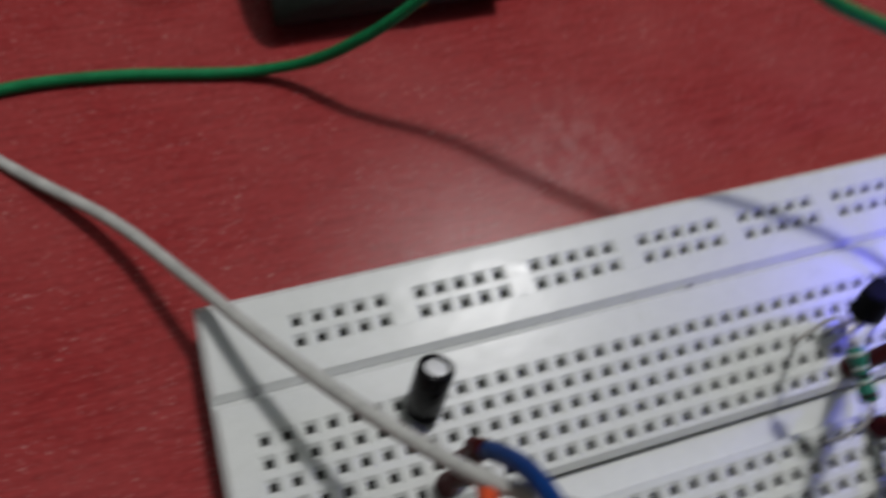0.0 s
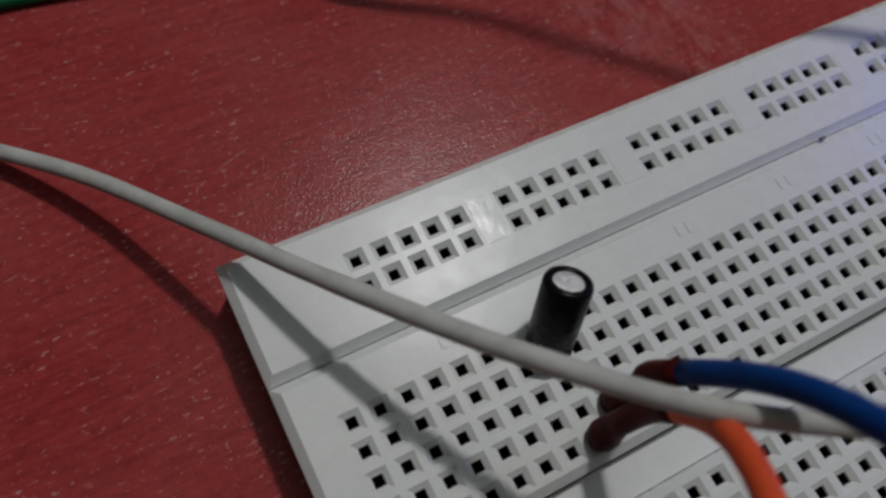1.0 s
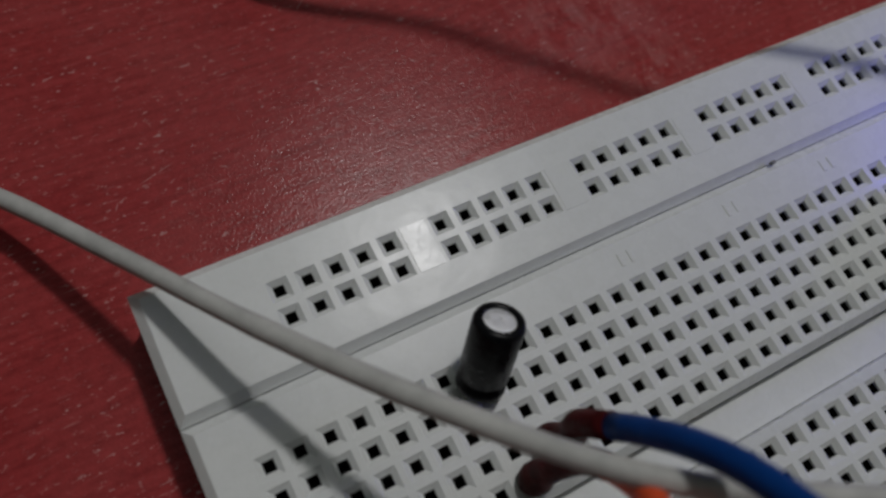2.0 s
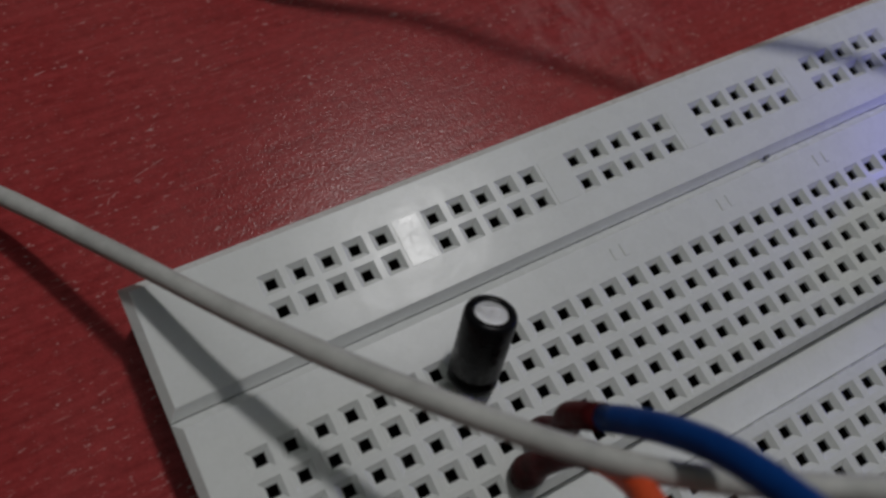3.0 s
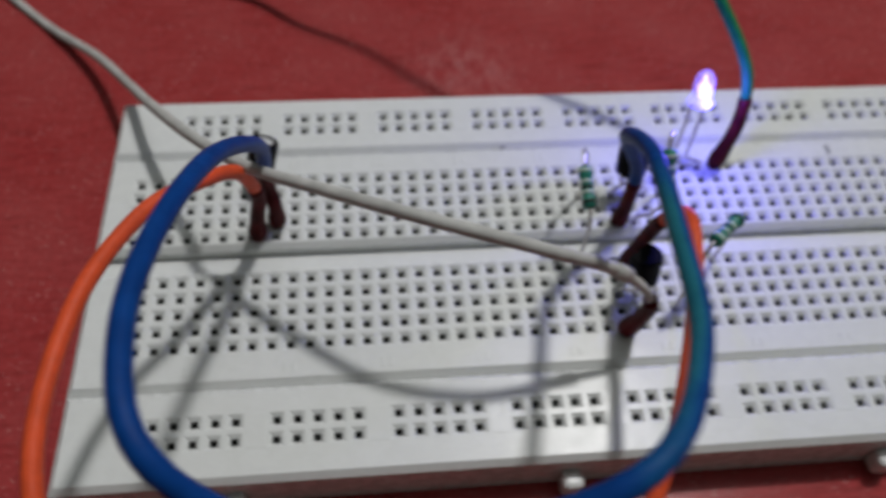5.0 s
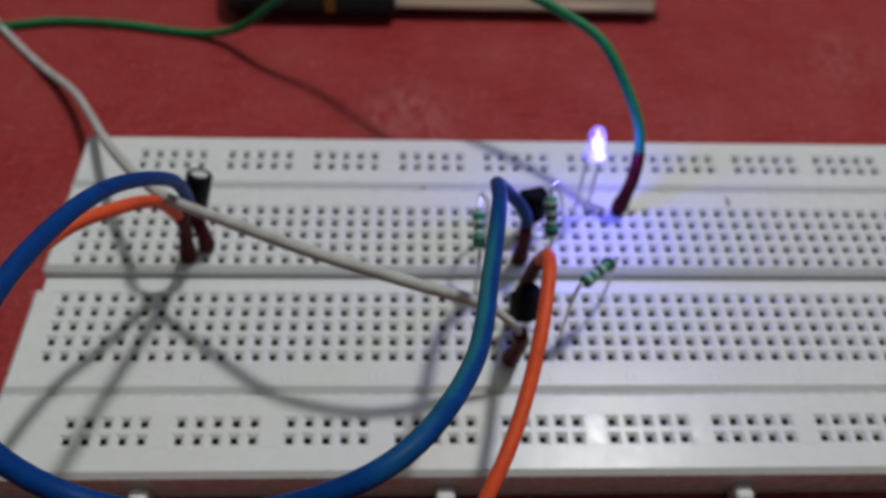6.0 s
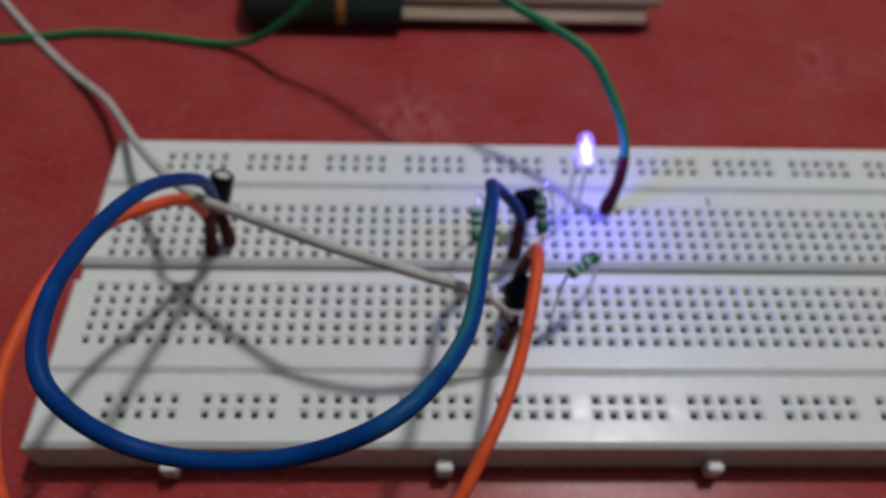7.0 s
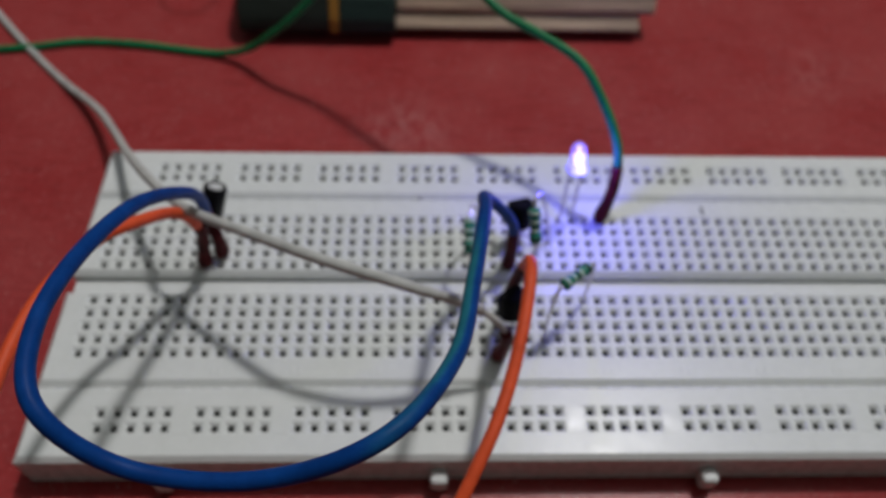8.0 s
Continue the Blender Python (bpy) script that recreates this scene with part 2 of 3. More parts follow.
def smooth_path(points, m=8):
    """A smooth line through points in millimetres."""
    q = np.array(points, float)
    q = np.vstack([2 * q[0] - q[1], q, 2 * q[-1] - q[-2]])
    out = []
    for i in range(1, len(q) - 2):
        for u in np.arange(m) / m:
            out.append(0.5 * (2 * q[i] + (q[i + 1] - q[i - 1]) * u + (2 * q[i - 1] - 5 * q[i] + 4 * q[i + 1] - q[i + 2]) * u * u
                              + (3 * q[i] - q[i - 1] - 3 * q[i + 1] + q[i + 2]) * u ** 3))
    out.append(q[-2])
    return [Vector(p) * MM for p in out]


def tube(path, radius, sides=12, bm=None, stripe=None):
    """A tube along a path; radius in millimetres, or a function of the share of the way. stripe(share, side) gives a face's material."""
    bm = bm or bmesh.new()
    up, rings, n = None, [], len(path)
    for i, p in enumerate(path):
        d = (path[min(i + 1, n - 1)] - path[max(i - 1, 0)]).normalized()
        if up is None:
            up = (Vector((0, 0, 1)) if abs(d.z) < 0.9 else Vector((1, 0, 0)))
        up = (up - d * up.dot(d)).normalized()
        side = d.cross(up)
        r = (radius(i / (n - 1)) if callable(radius) else radius) * MM
        rings.append([bm.verts.new(p + r * (math.cos(a) * up + math.sin(a) * side)) for a in [2 * math.pi * k / sides for k in range(sides)]])
    for i, (a, b) in enumerate(zip(rings, rings[1:])):
        for k in range(sides):
            f = bm.faces.new((a[k], a[(k + 1) % sides], b[(k + 1) % sides], b[k]))
            f.smooth = True
            if stripe:
                f.material_index = stripe(i / (n - 1), k)
    bm.faces.new(rings[0][::-1])
    bm.faces.new(rings[-1])
    return bm


def lathe(profile, sides=24, bm=None):
    """A body turned about z from (radius, height) pairs in millimetres."""
    bm = bm or bmesh.new()
    rings = []
    for r, z in profile:
        if r < 1e-6:
            rings.append([bm.verts.new((0, 0, z * MM))])
        else:
            rings.append([bm.verts.new((r * MM * math.cos(a), r * MM * math.sin(a), z * MM)) for a in [2 * math.pi * k / sides for k in range(sides)]])
    for a, b in zip(rings, rings[1:]):
        for k in range(sides):
            k2 = (k + 1) % sides
            corners = []
            for v in ((a[k], a[k2], b[k2], b[k]) if len(a) > 1 and len(b) > 1 else (a[0], b[k2], b[k]) if len(a) == 1 else (a[k], a[k2], b[0])):
                corners.append(v)
            bm.faces.new(corners).smooth = True
    return bm


def aim(base, tip, spin=0.0):
    """A pose at base, in millimetres, whose z points to tip."""
    d = Vector(tip) - Vector(base)
    return Matrix.Translation(Vector(base) * MM) @ d.to_track_quat("Z", "Y").to_matrix().to_4x4() @ pose(0, 0, 0, 0, 0, spin)


# ---- the room, closed round the table ----
def wall(name, x0, x1, y0, y1, z0, z1, mat, label):
    tagged(part(name, box(x0, x1, y0, y1, z0, z1), mat), label, name.split("_")[0], kind="structure")


# unseen walls and ceiling are added; their tones set the bounced fill
X0, X1, Y0, Y1, Z0, Z1 = -1000, 1250, -950, 1150, -750, 1800
wall("floor", X0 - 50, X1 + 50, Y0 - 50, Y1 + 50, Z0 - 50, Z0, M_FLOOR, "plain grey cement floor")
wall("ceiling", X0 - 50, X1 + 50, Y0 - 50, Y1 + 50, Z1, Z1 + 50, M_CEIL, "plain grey ceiling, unseen, toned for bounced light")
wall("wall_west", X0 - 50, X0, Y0, Y1, Z0, Z1, M_WALL, "plain grey wall, unseen, toned for bounced light")
wall("wall_east", X1, X1 + 50, Y0, Y1, Z0, Z1, M_WALL, "plain grey wall, unseen, toned for bounced light")
wall("wall_north", X0 - 50, X1 + 50, Y1, Y1 + 50, Z0, Z1, M_WALL, "plain grey wall, unseen, toned for bounced light")
wall("wall_south", X0 - 50, X1 + 50, Y0 - 50, Y0, Z0, Z1, M_WALL, "plain grey wall, unseen, toned for bounced light")

table = thing("table", "worn dark red painted wooden table with pale scuffs", "table", kind="structure")
part("table_top", box(-420, 560, -320, 420, -25, 0, 3), M_TABLE, table)
for x in (-380, 470):
    for y in (-280, 330):
        part("leg", box(x, x + 50, y, y + 50, Z0, -25, 2), M_TABLE, table)

# ---- the breadboard ----
TOP = 8.5
COLUMNS = [k * PITCH for k in range(64)]
RAIL = [6.2 + (6 * g + k) * PITCH for g in range(10) for k in range(5)]
ROWS_NEAR = [-13.84 + k * PITCH for k in range(5)]
ROWS_FAR = [3.68 + k * PITCH for k in range(5)]
LEFT, RIGHT = -5.0, 164.9


def strip(x0, x1, y0, y1, xs, ys, chamfer, mouth=0.95, throat=0.48, funnel=0.44, depth=3.5):
    """A block with bevelled rim and square funnel holes through its top, in millimetres."""
    bm, made = bmesh.new(), {}

    def v(x, y, z):
        key = (round(x, 3), round(y, 3), round(z, 3))
        if key not in made:
            made[key] = bm.verts.new((x * MM, y * MM, z * MM))
        return made[key]

    def quad(*corners):
        bm.faces.new([v(*c) for c in corners])

    bx = [x0 + chamfer] + [e for x in xs for e in (x - mouth, x + mouth)] + [x1 - chamfer]
    by = [y0 + chamfer] + [e for y in ys for e in (y - mouth, y + mouth)] + [y1 - chamfer]
    low = TOP - chamfer
    for i, (xa, xb) in enumerate(zip(bx, bx[1:])):
        for j, (ya, yb) in enumerate(zip(by, by[1:])):
            if i % 2 and j % 2:
                cx, cy = (xa + xb) / 2, (ya + yb) / 2
                rim = [(xa, ya, TOP), (xb, ya, TOP), (xb, yb, TOP), (xa, yb, TOP)]
                neck = [(cx + sx * throat, cy + sy * throat, TOP - funnel) for sx, sy in ((-1, -1), (1, -1), (1, 1), (-1, 1))]
                foot = [(x, y, TOP - depth) for x, y, _ in neck]
                for k in range(4):
                    k2 = (k + 1) % 4
                    quad(rim[k], rim[k2], neck[k2], neck[k])
                    quad(neck[k], neck[k2], foot[k2], foot[k])
            else:
                quad((xa, ya, TOP), (xb, ya, TOP), (xb, yb, TOP), (xa, yb, TOP))
    # bevelled rim and upright sides
    for xa, xb in zip(bx, bx[1:]):
        ox = lambda x: x0 if x == bx[0] else x1 if x == bx[-1] else x
        quad((xa, by[0], TOP), (ox(xa), y0, low), (ox(xb), y0, low), (xb, by[0], TOP))
        quad((xa, by[-1], TOP), (xb, by[-1], TOP), (ox(xb), y1, low), (ox(xa), y1, low))
        quad((ox(xa), y0, low), (ox(xa), y0, 0), (ox(xb), y0, 0), (ox(xb), y0, low))
        quad((ox(xa), y1, low), (ox(xb), y1, low), (ox(xb), y1, 0), (ox(xa), y1, 0))
    for ya, yb in zip(by, by[1:]):
        oy = lambda y: y0 if y == by[0] else y1 if y == by[-1] else y
        quad((bx[0], ya, TOP), (bx[0], yb, TOP), (x0, oy(yb), low), (x0, oy(ya), low))
        quad((bx[-1], ya, TOP), (x1, oy(ya), low), (x1, oy(yb), low), (bx[-1], yb, TOP))
        quad((x0, oy(ya), low), (x0, oy(yb), low), (x0, oy(yb), 0), (x0, oy(ya), 0))
        quad((x1, oy(ya), low), (x1, oy(ya), 0), (x1, oy(yb), 0), (x1, oy(yb), low))
    bmesh.ops.recalc_face_normals(bm, faces=bm.faces[:])
    return bm


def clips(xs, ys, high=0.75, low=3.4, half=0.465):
    """Sprung contacts under a strip's holes: narrow lined wells, near-black as painted shade."""
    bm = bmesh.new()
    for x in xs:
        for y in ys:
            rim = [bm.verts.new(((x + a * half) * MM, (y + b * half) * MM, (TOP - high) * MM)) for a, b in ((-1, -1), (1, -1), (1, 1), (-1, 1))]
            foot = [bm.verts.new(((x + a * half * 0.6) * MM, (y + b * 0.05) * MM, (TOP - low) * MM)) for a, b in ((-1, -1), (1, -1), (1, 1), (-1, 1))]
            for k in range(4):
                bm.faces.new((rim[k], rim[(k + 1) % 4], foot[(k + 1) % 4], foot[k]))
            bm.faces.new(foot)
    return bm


def breadboard():
    board = thing("breadboard", "white plastic solderless breadboard with square holes lying on the red table", "breadboard", at=(80, 0, 0))
    back = Matrix.Translation((-0.08, 0, 0))

    def add(name, bm, mat, label="", parent=board):
        bmesh.ops.transform(bm, matrix=back, verts=bm.verts[:])
        return part(name, bm, mat, parent, label)

    for y0, y1, xs, ys, name in ((-31.9, -19.55, RAIL, [-26.78, -24.25], "power_rail"), (-19.45, -1.9, COLUMNS, ROWS_NEAR, "terminal_strip"),
                                 (1.7, 19.2, COLUMNS, ROWS_FAR, "terminal_strip"), (19.3, 31.1, RAIL, [23.99, 26.52], "power_rail")):
        bm = strip(LEFT, RIGHT, y0, y1, xs, ys, 0.8)
        body = add(name, bm, M_BOARD)
        # thin glossy pads added between hole groups to catch the bulb's highlight
        for g in range(9 if name == "power_rail" else 0):
            x = 6.2 + (6 * g + 5) * PITCH
            add("glint_pad", box(x - 1.25, x + 1.25, ys[0] - 1.0, ys[1] + 1.0, TOP - 0.2, TOP + 0.035, 0.02, None, 1), M_PAD, "polished pad added to catch a glint", body)
        tagged(add("contact_plate", clips(xs, ys), M_CLIP, "metal spring contacts darkened for shade in the holes", body), kind="stuff")
    add("channel_floor", box(LEFT + 0.3, RIGHT - 0.3, -1.85, 1.5, 0.2, 6.3), M_BOARD)
    for x in (16.2, 58.5, 100.9, 143.3):
        peg = box(x - 1.35, x + 1.35, -34.3, -31.8, 0.9, 4.6, 0.7, segments=3)
        add("interlocking_peg", peg, M_BOARD)
    # faint raised marks beside every fifth column
    for k in range(4, 64, 5):
        for y in (16.7, -17.2):
            mark = bmesh.new()
            for dx in (-0.75, 0.35):
                box(k * PITCH + dx, k * PITCH + dx + 0.5, y - 0.65, y + 0.65, TOP - 0.1, TOP + 0.06, 0.04, mark, 1)
            add("raised_mark", mark, M_BOARD)
    add("ink_mark", box(108.7, 109.3, 15.4, 17.3, TOP - 0.05, TOP + 0.02), M_INK, "small faded ink stroke")
    add("edge_speck", box(55.2, 55.9, 18.95, 19.28, TOP - 0.4, TOP + 0.12, 0.1, None, 1), M_INK, "tiny dark speck on the strip edge")
    return board


breadboard()


# ---- wires ----
def split_path(path, share):
    k = max(2, min(len(path) - 2, round(len(path) * share)))
    return path[:k + 1], path[k:]


def sleeve(path, wire, label=""):
    """A dark shrunk sleeve, thicker in the middle, with the bare pin below it."""
    s = part("sleeve", tube(path, lambda u: 1.0 + 0.12 * u + 0.3 * math.exp(-((u - 0.84) / 0.12) ** 2) - 0.45 * max(0, u - 0.93) / 0.07, 14), M_SLEEVE, wire, label)
    foot = path[-1]
    part("pin", tube([foot + Vector((0, 0, 0.0006)), foot - Vector((0, 0, 0.0008)), foot - Vector((0, 0, 0.0019))], 0.3, 8), M_TIN, wire, "tinned steel pin")
    return s


def jumper(label, points, radius, mats, sleeves, collar=None, m=8, category="wire"):
    """An insulated wire; sleeves: at its start and end, as shares of its way."""
    wire = thing("jumper_wire", label, category)
    path = smooth_path(points, m)
    first, last = sleeves
    if first:
        head, path = split_path(path, first)
        sleeve(head[::-1], wire)
    if last:
        path, tail = split_path(path, 1 - last)
        sleeve(tail, wire)
    rng = random.Random(len(points))
    wave = [rng.uniform(-0.035, 0.035) for _ in range(9)]
    if collar:
        k = round(collar * len(path))
        part("collar", tube(path[k - 1:k + 2], radius * 1.22, 14), mats, wire, "short collar where the thick insulation ends")
        part("inner_wire", tube(path[k:], radius * 0.74, 12), mats, wire, "thinner inner wire")
        path = path[:k + 1]
    part("insulation", tube(path, lambda u: radius * (1 + wave[int(u * 8)]), 14), mats, wire)
    return wire


jumper("grey-white insulated wire crossing above the breadboard to a red sleeve",
       [(-85.9, 120.8, 0.8), (-60, 97.5, 0.8), (-37.7, 72.4, 0.8), (-24.7, 58.8, 0.8), (-13, 46.5, 4.6), (-4.6, 34.1, 10.2), (2.7, 22.2, 16.7), (10.9, 10.7, 22.3),
        (19.4, 1.2, 27.1), (29.6, -5.4, 30.1), (41.2, -11.9, 32.6), (53.2, -15.2, 30.9), (63.4, -15.4, 25.5), (68.7, -16, 18.5), (68.3, -14.4, 7.9)],
       0.8, M_GREY, (0, 0.085), 0.925)
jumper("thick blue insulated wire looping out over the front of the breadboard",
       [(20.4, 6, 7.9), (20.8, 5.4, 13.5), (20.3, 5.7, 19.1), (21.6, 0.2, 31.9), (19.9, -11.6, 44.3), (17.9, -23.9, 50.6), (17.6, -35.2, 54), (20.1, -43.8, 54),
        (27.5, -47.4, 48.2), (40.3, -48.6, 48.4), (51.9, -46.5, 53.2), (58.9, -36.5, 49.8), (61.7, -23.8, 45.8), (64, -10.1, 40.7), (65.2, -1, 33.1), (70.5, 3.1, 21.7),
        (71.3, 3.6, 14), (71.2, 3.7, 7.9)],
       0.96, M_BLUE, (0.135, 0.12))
jumper("orange insulated wire bending out past the front edge of the breadboard",
       [(17.7, 3.6, 7.9), (18.4, 4, 13), (19.3, 3.4, 18.8), (18.2, 0.4, 27), (15, -4.8, 31.8), (10.2, -11, 34.3), (6.1, -22.6, 35.9), (5.1, -37.6, 35.2),
        (9.7, -50.3, 31.6), (19.8, -56.1, 27.5), (32.6, -56.8, 23.9), (45.6, -53.6, 21.7), (57, -47.3, 21.7), (63.4, -37.8, 25.2), (67.4, -28.6, 26.9), (70.1, -18.9, 29.2),
        (71.6, -10.4, 29.3), (71.7, -5.7, 21.5), (71, -4.4, 14), (70.7, -3.8, 7.9)],
       0.9, M_ORANGE, (0.115, 0.13))
jumper("green insulated wire lying on the table then arching to the diode",
       [(-110, 62, 0.8), (-73, 66, 0.8), (-38.4, 69.7, 0.8), (-24.3, 72.2, 0.8), (-10.6, 71.6, 0.8), (1.9, 69.5, 0.8), (7.6, 68.5, 1.1), (12, 67.4, 2.3),
        (15.9, 66, 4.4), (19.2, 64.6, 7.2), (22.3, 63.5, 10.3), (25.4, 62.7, 13.3), (30.7, 62.1, 18.8), (37.8, 62, 27.1), (45.4, 60.9, 35.4), (53.4, 56.3, 40.4),
        (62.2, 47.5, 38.6), (69.6, 40, 35.4), (76.4, 35.2, 34.2), (83, 29.8, 32.9), (86.8, 24.4, 29.3), (89.7, 18.2, 24.2), (90.1, 15, 17.2), (88.9, 13.9, 7.9)],
       0.83, M_GREEN, (0, 0.0707))


# ---- capacitor ----
def capacitor():
    can = thing("capacitor", "small black electrolytic capacitor leaning back with bare metal top", "capacitor", at=(17.4, 12.2, 8.5))
    lean = aim((0, 0, 1.0), (2.05, 3.3, 7.95))

    def add(name, bm, mat, label=""):
        bmesh.ops.transform(bm, matrix=lean, verts=bm.verts[:])
        return part(name, bm, mat, can, label)

    add("film", lathe([(0.0, 0.0), (1.8, 0.0), (2.08, 0.25), (2.08, 0.8), (1.84, 1.08), (1.84, 1.3), (2.08, 1.6), (2.1, 7.05), (2.0, 7.36), (1.72, 7.52), (1.4, 7.47), (1.31, 7.3)], 32), M_CAN)
    add("metal_top", lathe([(1.35, 7.3), (1.15, 7.36), (0.5, 7.33), (0.0, 7.32)], 32), M_ALU, "bare aluminium top")
    for dx in (-1.0, 1.0):
        part("lead", tube(smooth_path([(dx, 0.1, 1.3), (dx * 1.15, -0.3, 0.4), (dx * 1.27, -0.5, -1.8)]), 0.25, 8), M_TIN, can, "tinned wire lead")


capacitor()


# ---- transistors ----
def transistor(label, at, up, spin, feet):
    q = thing("transistor", label, "transistor", "transistors on the breadboard", at=(at[0], at[1], 8.5))
    turn = aim((0, 0, at[2] - 8.5), (up[0], up[1], at[2] - 8.5 + up[2]), spin)
    bm = bmesh.new()
    outline = [(2.3 * math.cos(a), 2.3 * math.sin(a)) for a in [radians(-32 + 244 * k / 18) for k in range(19)]]
    low = [bm.verts.new((x * MM, y * MM, 0)) for x, y in outline]
    high = [bm.verts.new((x * MM, y * MM, 4.7 * MM)) for x, y in outline]
    bm.faces.new(low[::-1])
    bm.faces.new(high)
    for k in range(len(low)):
        bm.faces.new((low[k - 1], low[k], high[k], high[k - 1]))
    bmesh.ops.bevel(bm, geom=[e for e in bm.edges if abs(e.verts[0].co.z - e.verts[1].co.z) < 1e-6], offset=0.25 * MM, segments=2, affect="EDGES")
    bmesh.ops.recalc_face_normals(bm, faces=bm.faces[:])
    bmesh.ops.transform(bm, matrix=turn, verts=bm.verts[:])
    part("body", bm, M_BLACK, q)
    for dx, (fx, fy) in zip((-1.27, 0, 1.27), feet):
        start = turn @ Vector((dx * MM, 0.2 * MM, 0.1 * MM)) / MM
        knee = turn @ Vector((dx * 1.2 * MM, 0.2 * MM, -1.3 * MM)) / MM
        part("lead", tube(smooth_path([start, knee, (fx - at[0], fy - at[1], 1.2), (fx - at[0], fy - at[1], -1.8)]), 0.24, 8), M_TIN, q, "tinned wire lead")


transistor("black plastic transistor standing on long bent leads beside a blue wire", (73.0, 9.2, 13.3), (0.1, 1.6, 4.7), 25,
           [(71.12, 8.76), (73.66, 8.76), (76.2, 8.76)])
transistor("black plastic transistor standing beside the orange wire", (70.4, -9.2, 13.4), (-0.3, 1.0, 4.7), 20,
           [(73.66, -8.76), (71.12, -8.76), (68.58, -8.76)])


# ---- resistors ----
def resistor(label, a, b, lead_a, lead_b):
    """The body lies between a and b; each lead goes on through its own points."""
    r = thing("resistor", label, "resistor", "resistors on the breadboard", at=(a[0], a[1], 8.5))
    o = Vector((a[0], a[1], 8.5))
    length = (Vector(b) - Vector(a)).length
    turn = Matrix.Translation(-o * MM) @ aim(a, b)
    shape = [(0.0, 0.0), (0.45, 0.0), (0.85, 0.12), (1.0, 0.4), (1.02, 1.2), (0.88, 1.6), (0.82, 1.85), (0.82, length - 1.85), (0.88, length - 1.6), (1.02, length - 1.2), (1.0, length - 0.4), (0.85, length - 0.12), (0.45, length), (0.0, length)]
    bm = lathe(shape, 20)
    bmesh.ops.transform(bm, matrix=turn, verts=bm.verts[:])
    body = part("body", bm, M_RES, r)
    for z, width, radius, mat in ((0.7, 0.5, 1.035, M_BAND_PALE), (2.25, 0.45, 0.835, M_BAND_PALE), (3.1, 0.45, 0.835, M_BAND_DARK), (length - 2.3, 0.45, 0.835, M_BAND_PALE), (length - 0.85, 0.5, 1.035, M_BAND_DARK)):
        bm = lathe([(radius - 0.05, z - width / 2), (radius, z - width / 2), (radius, z + width / 2), (radius - 0.05, z + width / 2)], 20)
        bmesh.ops.transform(bm, matrix=turn, verts=bm.verts[:])
        part("colour_band", bm, mat, body, "painted colour band")
    axis = (Vector(b) - Vector(a)).normalized()
    for end, way, lead in ((Vector(a), -axis, lead_a), (Vector(b), axis, lead_b)):
        pts = [end - o, end + way * 0.8 - o] + [Vector(p) - o for p in lead]
        part("lead", tube(smooth_path(pts), 0.27, 8), M_TIN, r, "tinned wire lead")


resistor("teal banded resistor raised on bent leads beside blue wire", (63.7, 4.6, 20.6), (63.7, -1.2, 18.8),
         [(64.3, 7.6, 20.6), (65.7, 8.9, 16.5), (66.04, 8.76, 10.5), (66.04, 8.76, 6.7)], [(63.6, -3.2, 16.6), (63.5, -3.7, 12), (63.5, -3.68, 6.7)])
resistor("teal banded resistor standing between transistor and lamp diode", (73.8, 3.0, 25.6), (74.3, -0.3, 20.6),
         [(74.1, 4.6, 26.6), (75.6, 6.6, 24.2), (77.9, 8.6, 15), (78.74, 8.76, 10.5), (78.74, 8.76, 6.7)], [(74.4, -0.5, 18.4), (74.2, 1.6, 13), (73.66, 3.68, 9.5), (73.66, 3.68, 6.7)])
resistor("teal banded resistor slanting on bent leads above the centre channel", (77.6, -9.5, 22.0), (82.2, -5.6, 21.6),
         [(76.4, -10.8, 20.5), (76.0, -11.4, 14.0), (76.2, -11.3, 6.7)], [(83.4, -4.6, 20.6), (83.8, -3.9, 15.0), (83.82, -3.68, 6.7)])


# ---- lamp diode ----
def lamp_diode():
    led = thing("light_emitting_diode", "clear domed lamp diode glowing violet on two long leads", "led", at=(82.6, 14.3, 8.5))
    turn = aim((0.1, 0.7, 12.6), (0.0, 2.7, 18.1))
    bm = lathe([(0.0, 0.0), (1.72, 0.0), (1.86, 0.12), (1.86, 0.8), (1.72, 0.95), (1.48, 0.97), (1.45, 3.5), (1.37, 4.1), (1.13, 4.75), (0.74, 5.22), (0.28, 5.42), (0.0, 5.45)], 28)
    bmesh.ops.transform(bm, matrix=turn, verts=bm.verts[:])
    lens = part("lens", bm, M_LED, led, "violet-lit clear epoxy lens")
    core = lathe([(0.0, 1.3), (0.38, 1.35), (0.55, 1.9), (0.8, 2.5), (0.82, 3.0), (0.5, 3.5), (0.24, 3.8), (0.3, 4.3), (0.22, 4.7), (0.0, 4.85)], 20)
    bmesh.ops.transform(core, matrix=turn, verts=core.verts[:])
    part("core", core, M_CORE, lens, "white-hot glowing core")
    for dx, foot, bend in ((-1.0, -1.32, -0.1), (1.0, 3.76, 0.25)):
        part("lead", tube(smooth_path([(dx, 0.8, 12.8), (dx, 0.4, 9.0), (dx + bend * 0.2, 0.0, 5.0), (dx + bend, -0.4, 2.2), (foot, -0.46, 0.8), (foot, -0.46, -1.8)]), 0.28, 8), M_TIN, led, "tinned wire lead")


lamp_diode()


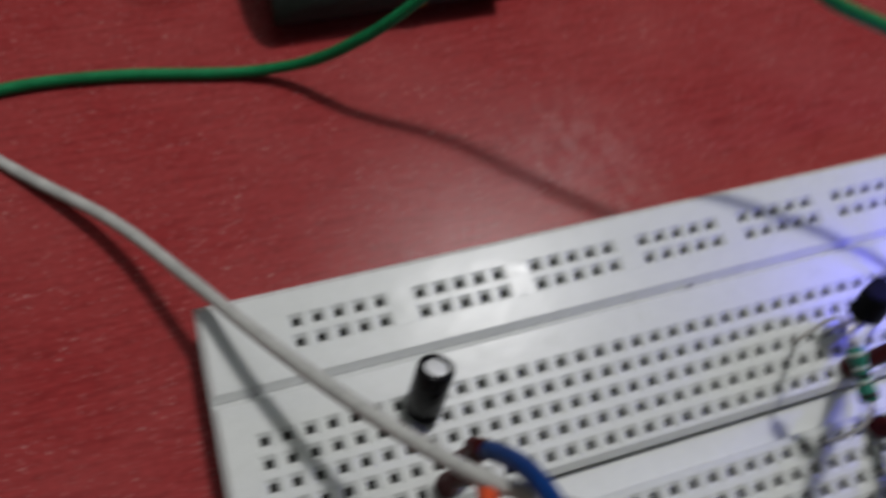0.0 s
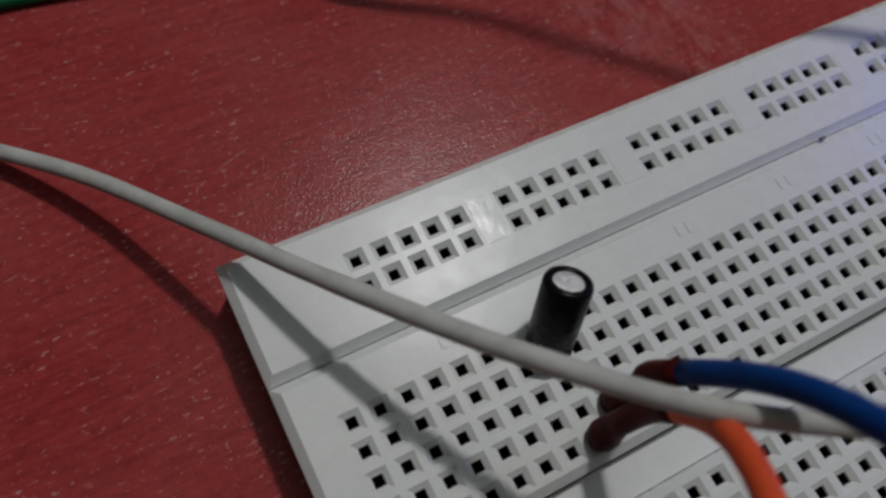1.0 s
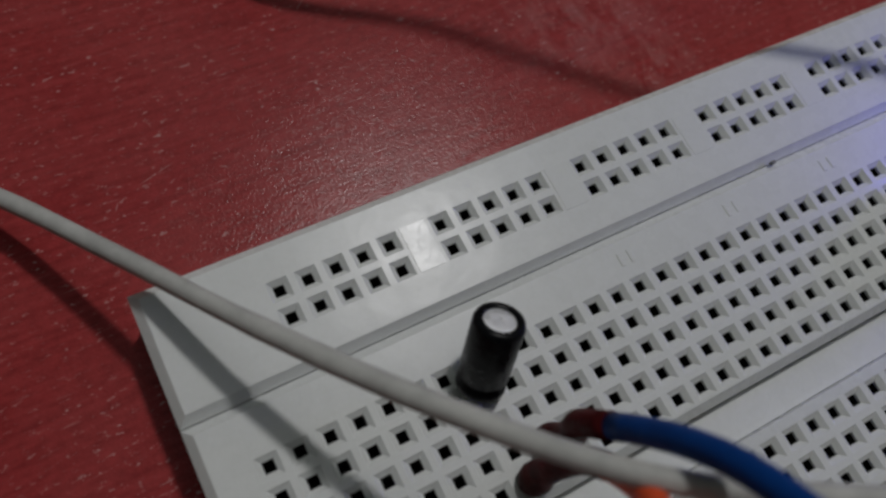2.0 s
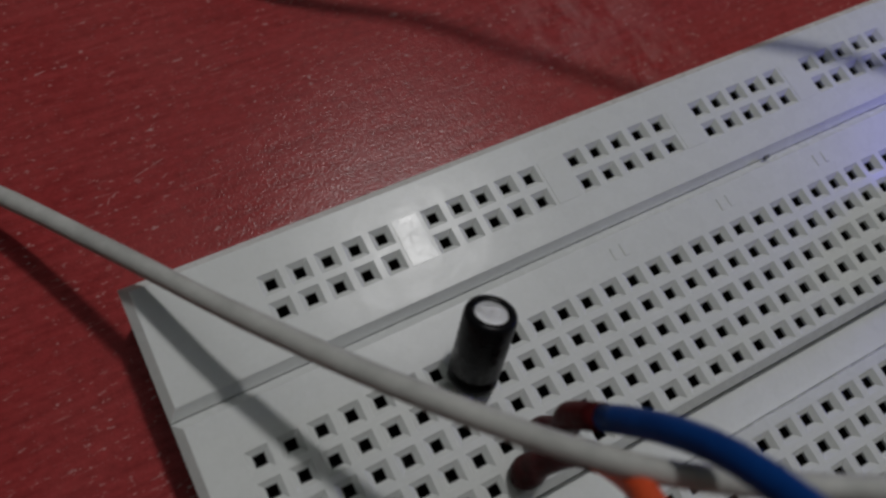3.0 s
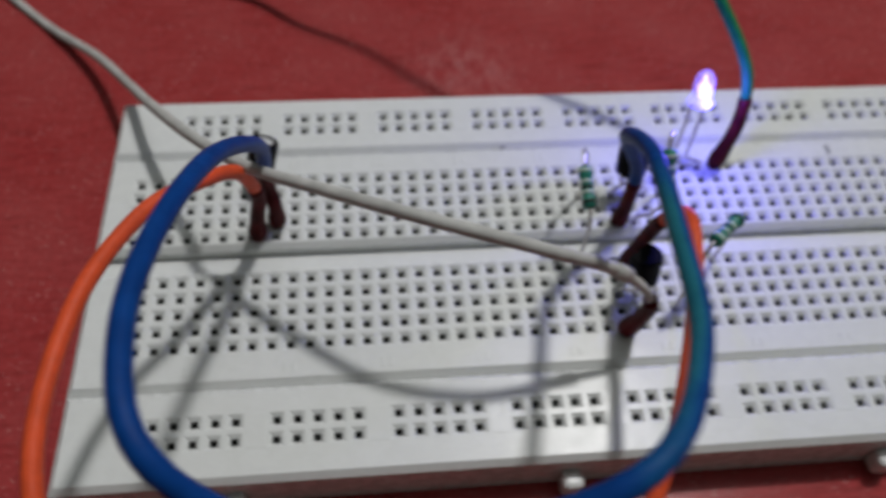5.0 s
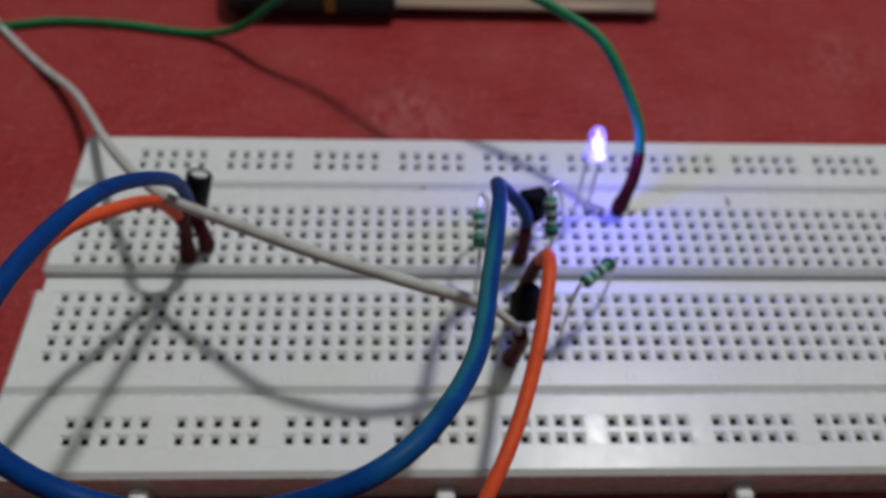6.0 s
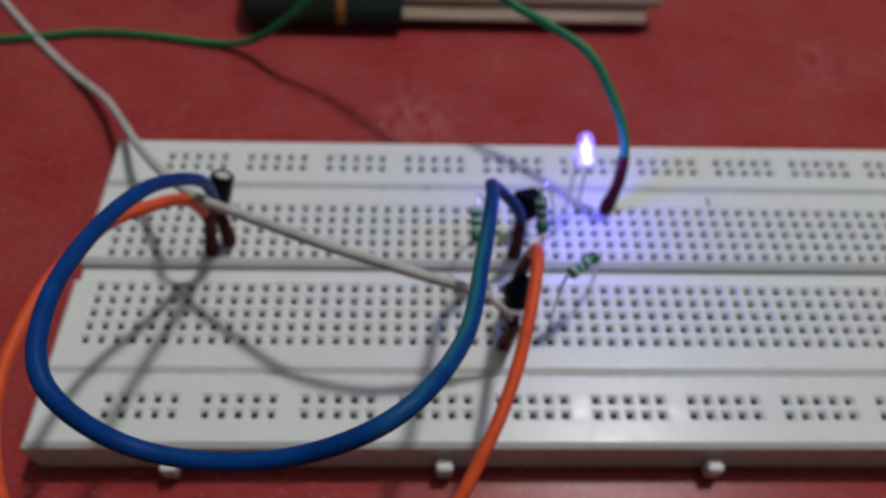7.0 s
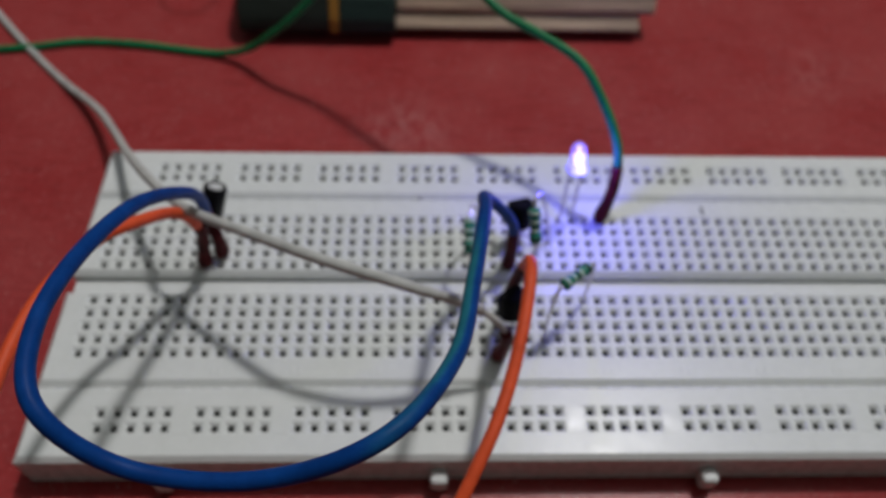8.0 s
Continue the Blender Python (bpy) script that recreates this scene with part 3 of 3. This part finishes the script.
# ---- carton at the back of the table ----
def extrude(profile, x0, x1, bevel=0.5):
    """A body along x with an outline of (y, z) corners, its edges rounded, in millimetres."""
    bm = bmesh.new()
    ends = [[bm.verts.new((x * MM, y * MM, z * MM)) for y, z in profile] for x in (x0, x1)]
    bm.faces.new(ends[0])
    bm.faces.new(ends[1][::-1])
    n = len(profile)
    for k in range(n):
        bm.faces.new((ends[0][k], ends[1][k], ends[1][(k + 1) % n], ends[0][(k + 1) % n]))
    bmesh.ops.recalc_face_normals(bm, faces=bm.faces[:])
    bmesh.ops.bevel(bm, geom=bm.edges[:], offset=bevel * MM, segments=2, profile=0.5, affect="EDGES")
    return bm


def carton():
    pack = thing("carton", "long cream card carton with green label and yellow strip", "carton", at=(60, 90, 0))
    tray = [(-6.0, 0.0), (-13.2, 2.2), (-13.9, 3.0), (-11.4, 5.4), (-10.4, 5.7), (14, 5.7), (14, 0.0)]
    lid = [(-10.9, 5.5), (-11.7, 6.4), (-8.8, 11.2), (-5.8, 13.7), (-2.0, 14.4), (15, 14.4), (15, 5.5)]
    wrapped = [(-8.0, 0.0), (-15.4, 2.4), (-16.2, 3.6), (-15.4, 6.4), (-12.6, 10.6), (-8.4, 13.4), (-3.0, 14.2), (14.5, 14.2), (14.5, 0.0)]
    band = [(y * 1.012, z * 1.012) for y, z in wrapped]
    for name, x0, x1, profile, r, mat, label in (
            ("tray", 49.6, 108.5, tray, 0.5, M_CREAM, ""), ("lid", 49.8, 112.0, lid, 0.7, M_CREAM, ""),
            ("label_band", 36.4, 49.7, wrapped, 0.6, M_LABEL, "dark green printed label"), ("strip", 34.2, 36.5, band, 0.4, M_YELLOW, "ochre yellow strip"),
            ("wrapped_end", 12.8, 34.3, wrapped, 0.9, M_WRAP, "shiny dark film wrapped round the end")):
        part(name, extrude(profile, x0 - 60, x1 - 60, r), mat, pack, label)
    # white bars paint in the glints near the lid's upper edge
    for k in range(7):
        x = 96 + k * 1.9 - 60
        bar = [(-8.45, 11.4), (-8.6, 11.5), (-6.2, 13.5), (-6.05, 13.35)]
        part("glint_bar", extrude(bar, x, x + (1.0 if k % 2 else 1.35), 0.02), M_GLINT_BAR, pack, "white bar painting a glint on the lid")


carton()
